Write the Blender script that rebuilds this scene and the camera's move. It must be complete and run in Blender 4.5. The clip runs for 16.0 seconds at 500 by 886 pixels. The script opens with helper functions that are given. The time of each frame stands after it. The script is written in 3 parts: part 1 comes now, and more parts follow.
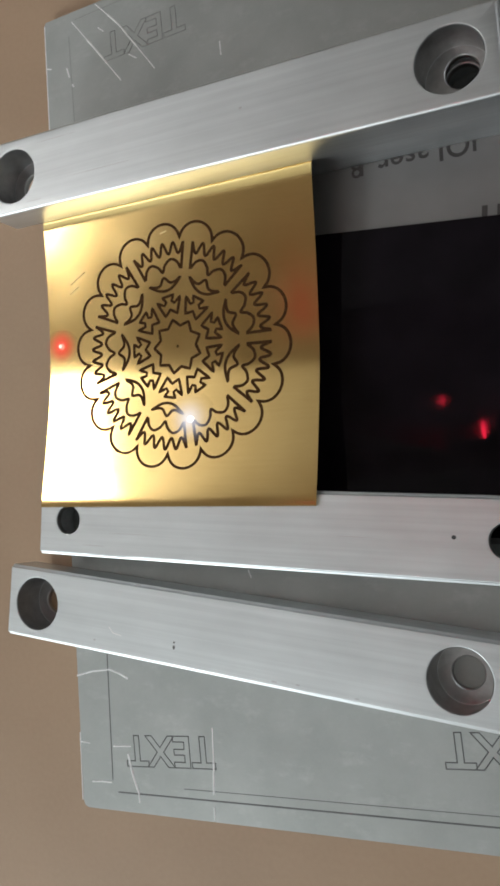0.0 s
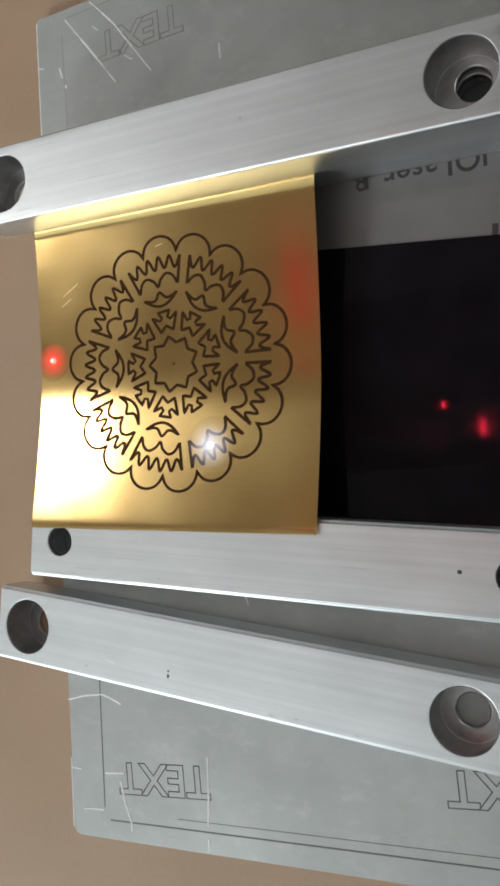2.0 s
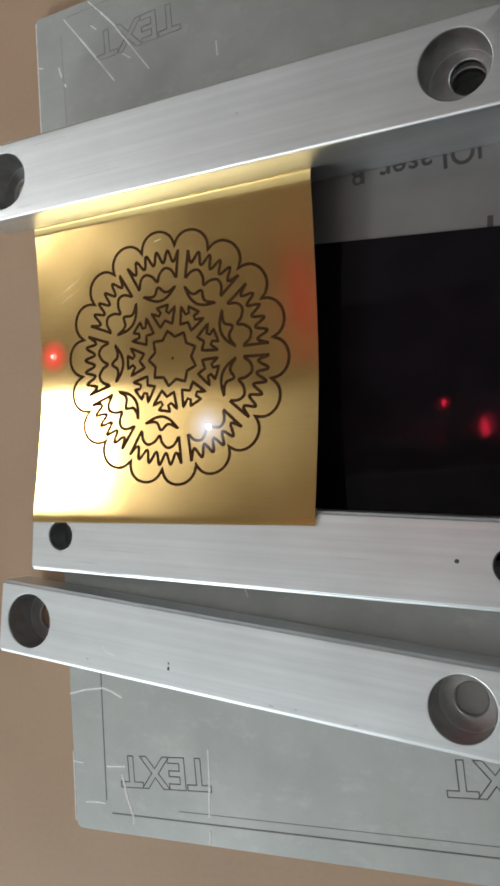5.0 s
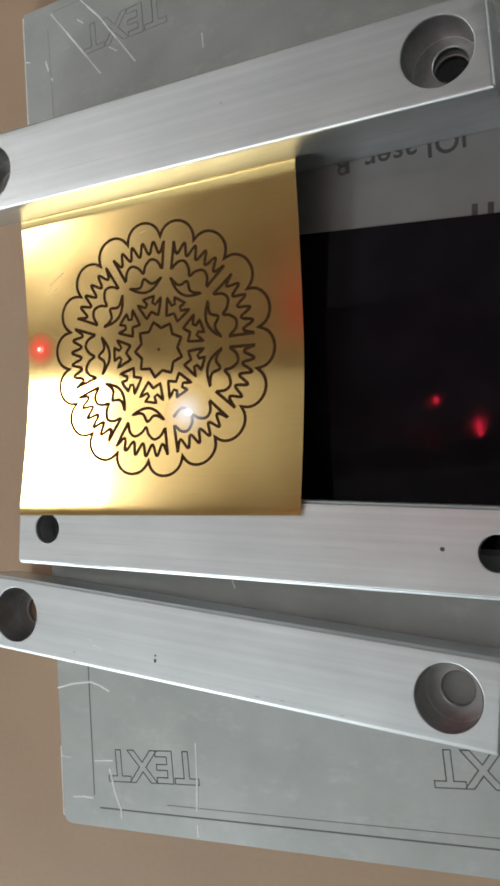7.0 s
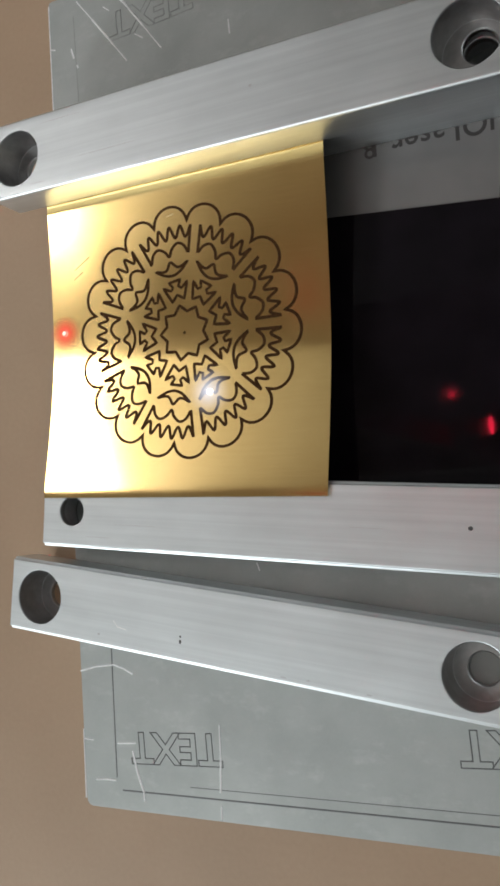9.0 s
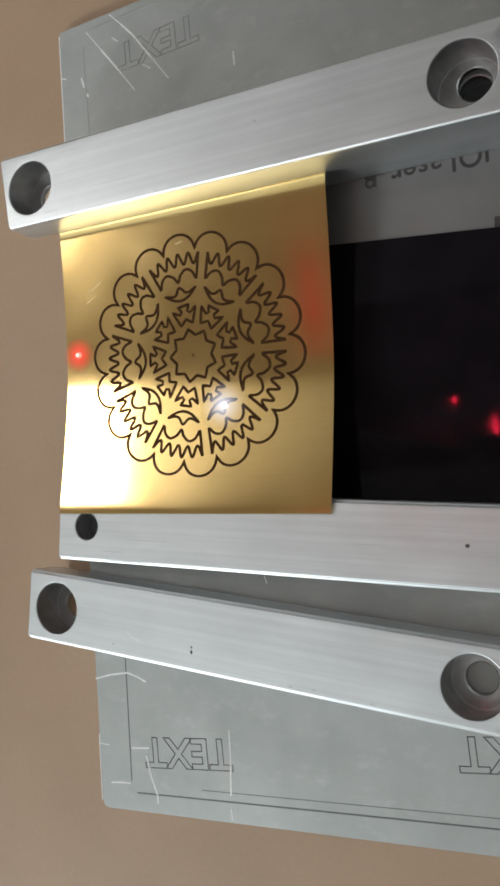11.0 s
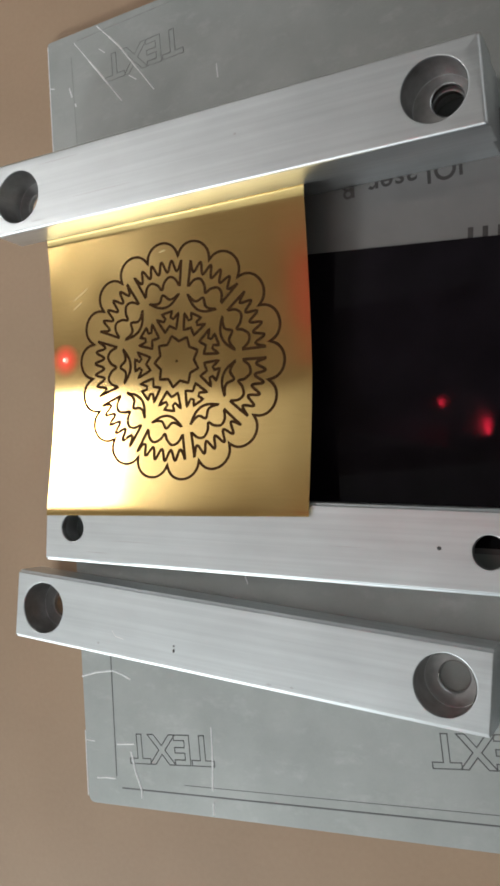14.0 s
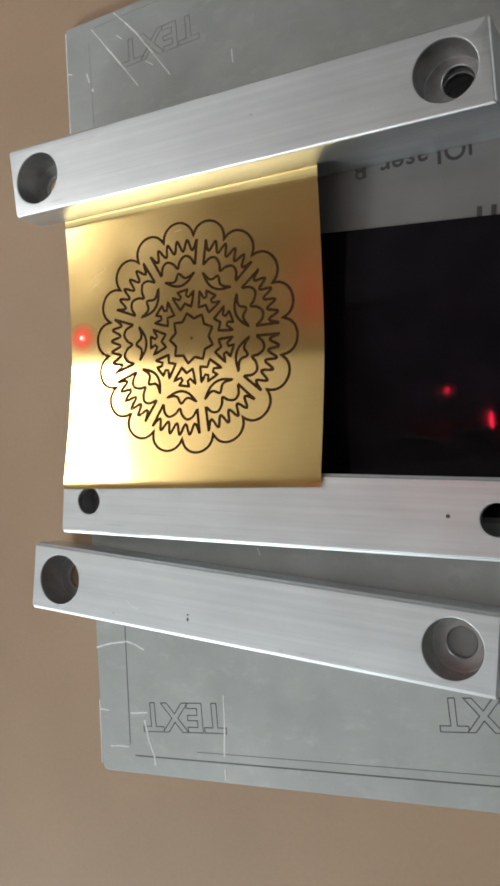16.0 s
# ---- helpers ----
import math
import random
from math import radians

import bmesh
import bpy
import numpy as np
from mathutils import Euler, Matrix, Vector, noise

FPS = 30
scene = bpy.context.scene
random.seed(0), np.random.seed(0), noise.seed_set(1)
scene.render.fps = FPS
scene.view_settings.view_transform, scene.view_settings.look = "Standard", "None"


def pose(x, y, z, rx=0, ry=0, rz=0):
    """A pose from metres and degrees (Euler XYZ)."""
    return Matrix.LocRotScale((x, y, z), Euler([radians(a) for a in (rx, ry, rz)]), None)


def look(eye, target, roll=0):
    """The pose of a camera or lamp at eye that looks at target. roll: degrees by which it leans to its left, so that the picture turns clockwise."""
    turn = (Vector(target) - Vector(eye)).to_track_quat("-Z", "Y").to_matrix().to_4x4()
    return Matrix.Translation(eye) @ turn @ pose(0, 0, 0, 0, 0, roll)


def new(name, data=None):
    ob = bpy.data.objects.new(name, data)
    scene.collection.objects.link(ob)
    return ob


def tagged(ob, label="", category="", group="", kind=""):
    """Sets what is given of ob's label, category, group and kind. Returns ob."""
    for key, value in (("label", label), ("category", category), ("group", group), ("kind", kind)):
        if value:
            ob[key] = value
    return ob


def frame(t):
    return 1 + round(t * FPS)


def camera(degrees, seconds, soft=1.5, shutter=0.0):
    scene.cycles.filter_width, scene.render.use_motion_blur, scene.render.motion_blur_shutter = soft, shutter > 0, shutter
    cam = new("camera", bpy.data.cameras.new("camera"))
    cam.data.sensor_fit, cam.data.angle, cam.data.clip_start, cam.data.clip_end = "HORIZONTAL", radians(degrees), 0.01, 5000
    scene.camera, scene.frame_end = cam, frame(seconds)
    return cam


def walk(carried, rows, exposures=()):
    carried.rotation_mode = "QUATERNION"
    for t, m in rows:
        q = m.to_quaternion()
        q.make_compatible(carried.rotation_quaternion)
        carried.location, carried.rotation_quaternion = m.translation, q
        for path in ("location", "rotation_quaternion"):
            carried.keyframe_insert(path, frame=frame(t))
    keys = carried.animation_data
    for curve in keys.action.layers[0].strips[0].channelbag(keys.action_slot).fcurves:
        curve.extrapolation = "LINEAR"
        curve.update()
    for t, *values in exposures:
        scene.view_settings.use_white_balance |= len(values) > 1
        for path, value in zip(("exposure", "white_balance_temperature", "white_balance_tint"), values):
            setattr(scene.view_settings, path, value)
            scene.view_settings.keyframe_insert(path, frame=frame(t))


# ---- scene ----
cam = camera(33.4, 16.0, soft=3.0)
PATH = [
    (0, (0.227, 0.111, 0.284), (-0.646, 0.302, -1.505), -82.9),
    (0.5, (0.226, 0.108, 0.297), (-0.674, 0.291, -1.48), -83.5),
    (1, (0.233, 0.115, 0.298), (-0.669, 0.275, -1.48), -84.7),
    (1.5, (0.227, 0.129, 0.293), (-0.66, 0.274, -1.494), -85.5),
    (2, (0.223, 0.126, 0.275), (-0.646, 0.278, -1.519), -84.7),
    (2.5, (0.223, 0.12, 0.276), (-0.654, 0.282, -1.514), -84.0),
    (3, (0.226, 0.12, 0.277), (-0.641, 0.278, -1.518), -84.0),
    (3.5, (0.229, 0.125, 0.274), (-0.638, 0.279, -1.521), -84.2),
    (4, (0.227, 0.126, 0.275), (-0.633, 0.279, -1.524), -84.3),
    (4.2, (0.225, 0.122, 0.276), (-0.638, 0.285, -1.521), -84.1),
    (6.3, (0.228, 0.121, 0.272), (-0.653, 0.284, -1.516), -84.6),
    (6.5, (0.229, 0.12, 0.271), (-0.638, 0.284, -1.523), -84.4),
    (7, (0.228, 0.116, 0.273), (-0.643, 0.293, -1.519), -83.8),
    (7.5, (0.225, 0.114, 0.274), (-0.649, 0.292, -1.516), -83.6),
    (8, (0.222, 0.112, 0.273), (-0.647, 0.291, -1.519), -83.4),
    (8.5, (0.221, 0.108, 0.274), (-0.653, 0.296, -1.516), -82.9),
    (11, (0.228, 0.117, 0.289), (-0.67, 0.289, -1.49), -84.5),
    (11.5, (0.233, 0.118, 0.289), (-0.661, 0.287, -1.492), -84.6),
    (12, (0.232, 0.115, 0.294), (-0.659, 0.293, -1.488), -83.8),
    (12.5, (0.233, 0.114, 0.298), (-0.664, 0.286, -1.482), -84.3),
    (13, (0.237, 0.116, 0.298), (-0.659, 0.286, -1.482), -84.7),
    (13.5, (0.238, 0.117, 0.296), (-0.665, 0.288, -1.48), -84.6),
    (14, (0.238, 0.118, 0.293), (-0.659, 0.286, -1.487), -84.6),
    (14.5, (0.236, 0.116, 0.29), (-0.655, 0.287, -1.492), -84.3),
    (15, (0.232, 0.115, 0.292), (-0.651, 0.29, -1.494), -83.8),
    (15.5, (0.232, 0.112, 0.294), (-0.656, 0.288, -1.489), -83.9),
    (16, (0.237, 0.107, 0.302), (-0.665, 0.278, -1.476), -84.2),
]
walk(cam, [(t, look(eye, target, roll)) for t, eye, target, roll in PATH], exposures=[(0.0, -0.10), (1.0, -0.08), (2.0, 0.03), (3.0, 0.0), (4.0, -0.02), (6.5, -0.08), (8.5, -0.08), (11.0, 0.02), (16.0, 0.01)])


# ---- light ----
world = bpy.data.worlds.new("room_dusk")
world.use_nodes = True
world.node_tree.nodes["Background"].inputs[0].default_value = (0.5, 0.52, 0.56, 1)
world.node_tree.nodes["Background"].inputs[1].default_value = 0.05
scene.world = world


# ---- materials ----
def material(name):
    m = bpy.data.materials.new(name)
    m.use_nodes = True
    nodes, links = m.node_tree.nodes, m.node_tree.links
    return m, nodes, links, nodes["Principled BSDF"]


def coords(nodes, links, scale):
    co, mp = nodes.new("ShaderNodeTexCoord"), nodes.new("ShaderNodeMapping")
    mp.inputs["Scale"].default_value = scale
    links.new(co.outputs["Object"], mp.inputs["Vector"])
    return mp.outputs["Vector"]


def noise_of(nodes, links, vector, scale, detail=4.0, rough=0.55):
    n = nodes.new("ShaderNodeTexNoise")
    n.inputs["Scale"].default_value, n.inputs["Detail"].default_value, n.inputs["Roughness"].default_value = scale, detail, rough
    links.new(vector, n.inputs["Vector"])
    return n.outputs["Fac"]


def ramp(nodes, links, fac, stops):
    r = nodes.new("ShaderNodeValToRGB")
    while len(r.color_ramp.elements) < len(stops):
        r.color_ramp.elements.new(0.5)
    for e, (p, c) in zip(r.color_ramp.elements, stops):
        e.position, e.color = p, (c, c, c, 1) if isinstance(c, float) else (*c, 1)
    links.new(fac, r.inputs["Fac"])
    return r.outputs["Color"]


def mixed(nodes, links, fac, a, b, how="MIX"):
    m = nodes.new("ShaderNodeMix")
    m.data_type, m.blend_type = "RGBA", how
    for value, socket in ((fac, m.inputs[0]), (a, m.inputs[6]), (b, m.inputs[7])):
        if isinstance(value, float):
            socket.default_value = value
        else:
            links.new(value, socket)
    return m.outputs[2]


def bumped(nodes, links, bsdf, height, strength, distance):
    b = nodes.new("ShaderNodeBump")
    b.inputs["Strength"].default_value, b.inputs["Distance"].default_value = strength, distance
    links.new(height, b.inputs["Height"])
    links.new(b.outputs["Normal"], bsdf.inputs["Normal"])


def extruded_aluminium():
    m, nodes, links, b = material("extruded_aluminium")
    streak = noise_of(nodes, links, coords(nodes, links, (5, 520, 520)), 1.0, 5.0, 0.65)
    blotch = noise_of(nodes, links, coords(nodes, links, (30, 90, 90)), 1.0, 4.0)
    tone = mixed(nodes, links, 0.62, ramp(nodes, links, streak, [(0.28, (0.58, 0.61, 0.625)), (0.68, (0.805, 0.84, 0.855))]),
                 ramp(nodes, links, blotch, [(0.3, (0.68, 0.71, 0.725)), (0.7, (0.80, 0.835, 0.85))]))
    links.new(tone, b.inputs["Base Color"])
    links.new(ramp(nodes, links, mixed(nodes, links, 0.5, streak, blotch), [(0.3, 0.36), (0.7, 0.46)]), b.inputs["Roughness"])
    b.inputs["Metallic"].default_value = 0.97
    bumped(nodes, links, b, streak, 0.15, 0.0002)
    return m


def plate_metal():
    m, nodes, links, b = material("dull_plate_metal")
    cloud = noise_of(nodes, links, coords(nodes, links, (1, 1, 1)), 22.0, 5.0, 0.6)
    grain = noise_of(nodes, links, coords(nodes, links, (1, 1, 1)), 900.0, 2.0)
    tone = mixed(nodes, links, 0.08, ramp(nodes, links, cloud, [(0.3, (0.37, 0.39, 0.375)), (0.72, (0.49, 0.51, 0.495))]),
                 ramp(nodes, links, grain, [(0.3, (0.36, 0.37, 0.37)), (0.7, (0.50, 0.51, 0.51))]))
    rub = noise_of(nodes, links, coords(nodes, links, (1.0, 1.8, 1.0)), 70.0, 6.0, 0.7)
    tone = mixed(nodes, links, ramp(nodes, links, rub, [(0.54, 0.0), (0.85, 0.42)]), tone, ramp(nodes, links, cloud, [(0.0, (0.70, 0.71, 0.70)), (1.0, (0.72, 0.73, 0.72))]))
    links.new(tone, b.inputs["Base Color"])
    links.new(ramp(nodes, links, cloud, [(0.3, 0.55), (0.7, 0.42)]), b.inputs["Roughness"])
    b.inputs["Metallic"].default_value = 0.5
    bumped(nodes, links, b, cloud, 0.05, 0.002)
    return m


def brass_metal():
    m, nodes, links, b = material("rolled_brass")
    smear = noise_of(nodes, links, coords(nodes, links, (1, 1, 1)), 30.0, 3.0, 0.5)
    grain = noise_of(nodes, links, coords(nodes, links, (60, 900, 60)), 1.0, 4.0, 0.7)
    tone = mixed(nodes, links, 0.25, ramp(nodes, links, smear, [(0.3, (0.74, 0.515, 0.20)), (0.7, (0.83, 0.605, 0.26))]),
                 ramp(nodes, links, grain, [(0.3, (0.70, 0.480, 0.18)), (0.7, (0.85, 0.615, 0.27))]))
    links.new(tone, b.inputs["Base Color"])
    links.new(ramp(nodes, links, smear, [(0.3, 0.105), (0.7, 0.15)]), b.inputs["Roughness"])
    b.inputs["Metallic"].default_value = 1.0
    return m


def plain(name, colour, rough, metal=0.0, spread=0.12, scale=300.0, spec=0.5):
    m, nodes, links, b = material(name)
    n = noise_of(nodes, links, coords(nodes, links, (1, 1, 1)), scale, 4.0)
    lo, hi = [tuple(c * k for c in colour) for k in (1 - spread, 1 + spread)]
    links.new(ramp(nodes, links, n, [(0.3, lo), (0.7, hi)]), b.inputs["Base Color"])
    links.new(ramp(nodes, links, n, [(0.3, max(0.0, rough - 0.04)), (0.7, min(1.0, rough + 0.04))]), b.inputs["Roughness"])
    b.inputs["Metallic"].default_value, b.inputs["Specular IOR Level"].default_value = metal, spec
    return m


def table_laminate():
    m, nodes, links, b = material("beige_laminate")
    cloud = noise_of(nodes, links, coords(nodes, links, (1, 1, 1)), 9.0, 3.0)
    grain = noise_of(nodes, links, coords(nodes, links, (1, 1, 1)), 500.0, 3.0)
    tone = mixed(nodes, links, 0.25, ramp(nodes, links, cloud, [(0.3, (0.44, 0.297, 0.190)), (0.7, (0.52, 0.358, 0.234))]),
                 ramp(nodes, links, grain, [(0.3, (0.44, 0.302, 0.195)), (0.7, (0.52, 0.363, 0.239))]))
    links.new(tone, b.inputs["Base Color"])
    b.inputs["Roughness"].default_value = 0.55
    return m


def glowing(name, colour, strength):
    m = bpy.data.materials.new(name)
    m.use_nodes = True
    nodes, links = m.node_tree.nodes, m.node_tree.links
    nodes.clear()
    out, e = nodes.new("ShaderNodeOutputMaterial"), nodes.new("ShaderNodeEmission")
    e.inputs["Color"].default_value, e.inputs["Strength"].default_value = (*colour, 1), strength
    links.new(e.outputs[0], out.inputs[0])
    return m


ALU, PLATE, BRASS = extruded_aluminium(), plate_metal(), brass_metal()
LAMINATE = table_laminate()
BURN = plain("burnt_engraving", (0.062, 0.026, 0.007), 0.75, 0.0, 0.4, 900.0, 0.12)
BORE = plain("machined_bore", (0.50, 0.50, 0.50), 0.36, 0.95, 0.15, 250.0)
SCRIBE = plain("scribed_line", (0.13, 0.13, 0.13), 0.5, 0.3)
FAINT = plain("worn_scribed_line", (0.345, 0.355, 0.345), 0.5, 0.4)
CREASE = plain("bright_scratch", (0.92, 0.92, 0.92), 0.4, 0.0)
GLOSS_BLACK = plain("gloss_black_film", (0.0080, 0.0060, 0.0082), 0.045, 0.0, 0.3, 60.0, 0.10)
CARD = plain("grey_card", (0.21, 0.20, 0.195), 0.4, 0.3, 0.08, 40.0)
SHINE = plain("bare_brass_scratch", (0.90, 0.72, 0.38), 0.45, 0.6)
INK = plain("dark_ink", (0.045, 0.038, 0.036), 0.5)
FADED = plain("faded_ink", (0.085, 0.072, 0.068), 0.5)
NICK = plain("worn_grey_metal", (0.62, 0.62, 0.63), 0.5, 0.5)
SPECK = plain("dark_speck", (0.07, 0.07, 0.07), 0.6)
HOUSING = plain("pale_housing_paint", (0.80, 0.75, 0.69), 0.5)
WALL = plain("wall_paint", (0.50, 0.49, 0.48), 0.8, 0.0, 0.05, 6.0)
CEILING = plain("ceiling_paint", (0.64, 0.63, 0.61), 0.85, 0.0, 0.06, 6.0)
FLOOR = plain("floor_vinyl", (0.22, 0.20, 0.18), 0.6, 0.0, 0.1, 8.0)


# ---- building helpers ----
def mesh_from(name, bm, mat, smooth=False):
    me = bpy.data.meshes.new(name)
    bm.normal_update()
    bm.to_mesh(me)
    bm.free()
    me.materials.append(mat)
    for p in me.polygons:
        p.use_smooth = smooth
    return me


def part(name, bm, mat, parent, label="", smooth=False):
    ob = new(name, mesh_from(name, bm, mat, smooth))
    ob.parent = parent
    return tagged(ob, label)


def thing(name, bm, mat, label, category, group="", kind="", smooth=False):
    return tagged(new(name, mesh_from(name, bm, mat, smooth)), label, category, group, kind)


def box(x0, y0, z0, x1, y1, z1, bevel=0.0, segments=2):
    bm = bmesh.new()
    bmesh.ops.create_cube(bm, size=1.0, matrix=Matrix.LocRotScale(((x0 + x1) / 2, (y0 + y1) / 2, (z0 + z1) / 2), None, (x1 - x0, y1 - y0, z1 - z0)))
    if bevel:
        bmesh.ops.bevel(bm, geom=bm.edges[:], offset=bevel, segments=segments, affect="EDGES")
    return bm


def tube(points, radius, sides=6, closed=False, flat=1.0):
    """A thin round bead along points."""
    bm, rings, n = bmesh.new(), [], len(points)
    for i, p in enumerate(points):
        a, b = points[(i - 1) % n] if closed or i else p, points[(i + 1) % n] if closed or i < n - 1 else p
        along = (Vector(b) - Vector(a)).normalized()
        side = Vector((-along.y, along.x, 0)).normalized()
        rings.append([bm.verts.new(Vector(p) + side * radius * math.cos(2 * math.pi * k / sides) + Vector((0, 0, radius * flat * math.sin(2 * math.pi * k / sides)))) for k in range(sides)])
    for i in range(n if closed else n - 1):
        r, q = rings[i], rings[(i + 1) % n]
        for k in range(sides):
            bm.faces.new((r[k], r[(k + 1) % sides], q[(k + 1) % sides], q[k]))
    if not closed:
        bm.faces.new(rings[0][::-1]), bm.faces.new(rings[-1])
    bmesh.ops.recalc_face_normals(bm, faces=bm.faces[:])
    return bm


def cylinder(x, y, z0, z1, r, sides=40):
    bm = bmesh.new()
    bmesh.ops.create_cone(bm, cap_ends=True, segments=sides, radius1=r, radius2=r, depth=z1 - z0, matrix=Matrix.Translation((x, y, (z0 + z1) / 2)))
    return bm


def ball(x, y, z, rx, ry, rz, u=20, v=12):
    bm = bmesh.new()
    bmesh.ops.create_uvsphere(bm, u_segments=u, v_segments=v, radius=1.0, matrix=Matrix.LocRotScale((x, y, z), None, (rx, ry, rz)))
    return bm


def evaluated(ob):
    """The mesh of ob with its modifiers applied."""
    return bpy.data.meshes.new_from_object(ob.evaluated_get(bpy.context.evaluated_depsgraph_get()))


# ---- the room: unseen shell added for bounce light and reflections ----
TABLE = -0.004
thing("floor", box(-2.2, -2.0, -0.85, 2.2, 2.2, -0.80), FLOOR, "dark vinyl floor of the workshop", "floor", kind="structure")
thing("wall_west", box(-2.3, -2.0, -0.80, -2.2, 2.2, 1.75), WALL, "plain pale painted wall", "wall", kind="structure")
thing("wall_east", box(2.2, -2.0, -0.80, 2.3, 2.2, 1.75), WALL, "plain pale painted wall", "wall", kind="structure")
thing("wall_north", box(-2.3, 2.2, -0.80, 2.3, 2.3, 1.75), WALL, "plain pale painted wall", "wall", kind="structure")
thing("wall_south", box(-2.3, -2.1, -0.80, 2.3, -2.0, 1.75), WALL, "plain pale painted wall", "wall", kind="structure")
# Unseen; its tone is set by how bright the brass mirrors it.
thing("ceiling", box(-2.3, -2.1, 1.75, 2.3, 2.3, 1.85), CEILING, "plain pale painted ceiling", "ceiling", kind="structure")


def work_table():
    t = tagged(new("work_table"), "beige laminate work table with a smooth top", "table")
    t.location = (0.1, 0.15, 0)
    part("tabletop", box(-0.75, -0.45, TABLE - 0.03, 0.75, 0.45, TABLE, 0.003), LAMINATE, t)
    for x in (-0.69, 0.69):
        for y in (-0.39, 0.39):
            part("leg", box(x - 0.025, y - 0.025, -0.80, x + 0.025, y + 0.025, TABLE - 0.03, 0.003), HOUSING, t)
    return t


work_table()


def unseen_lamp(x, y, watts, colour, r=0.13, drop=0.25):
    """An unseen lamp added to light the work: rod, cap and round light below."""
    lamp = tagged(new("unseen_lamp"), "unseen lit lamp on a pale rod from the ceiling, added for lighting", "pendant lamp", "pendant lamps")
    lamp.location = (x, y, 1.75)
    part("rod", cylinder(0, 0, -drop, 0.0, 0.006, 12), HOUSING, lamp)
    part("cap", cylinder(0, 0, -drop - 0.01, 0.02 - drop, 0.04, 24), HOUSING, lamp)
    light = new("unseen_light", bpy.data.lights.new("unseen_light", "POINT"))
    light.data.shadow_soft_size, light.data.energy, light.data.color = r, watts, colour
    light.location = (x, y, 1.75 - drop - 0.01 - r)
    return lamp


# Placed where the brass mirrors a hot spot; the fixture is made up.
unseen_lamp(-1.20, 0.62, 14.0, (1.0, 0.98, 0.96), 0.12, 0.14)
# Added without a known source: light on the bars, end-chamfer glint, faint fill.
unseen_lamp(-1.25, -1.45, 70.0, (0.89, 0.965, 1.0), 0.16, 0.55)
unseen_lamp(1.70, 1.00, 4.0, (0.97, 0.98, 1.0), 0.14, 1.18)
unseen_lamp(-1.05, 1.75, 2.5, (0.96, 0.98, 1.0), 0.16, 0.15)


# ---- base plate with scribed lettering ----
def scribed_word(word, x, y, width, parent, mat, name="scribed_letter", bead=0.00021, height=None, heavy=0.022, turn=0.0):
    """A word seen upside down, as outline letters; x, y: its lower corner in the picture of the plan."""
    data = bpy.data.curves.new(name, "FONT")
    data.body, data.size, data.fill_mode = word, 1.0, "NONE"
    data.offset, data.bevel_depth, data.bevel_resolution, data.resolution_u = heavy, 0.0001, 0, 4
    probe = new("probe", data)
    bpy.context.view_layer.update()
    dims = probe.dimensions.copy()
    k = width / dims.x
    data.bevel_depth = bead / k
    bpy.context.view_layer.update()
    me = evaluated(probe)
    bpy.data.objects.remove(probe)
    lo = Vector([min(v.co[i] for v in me.vertices) for i in range(3)])
    hi = Vector([max(v.co[i] for v in me.vertices) for i in range(3)])
    ky = (height / (hi.y - lo.y)) if height else k
    for v in me.vertices:
        c = v.co - lo
        v.co = (width - c.x * k, (hi.y - lo.y - c.y) * ky, (v.co.z) * k * 0.5)
    me.materials.clear()
    me.materials.append(mat)
    ob = new(name, me)
    ob.parent, ob.matrix_basis = parent, pose(x, y, 0.00002, 0, 0, turn)
    return ob


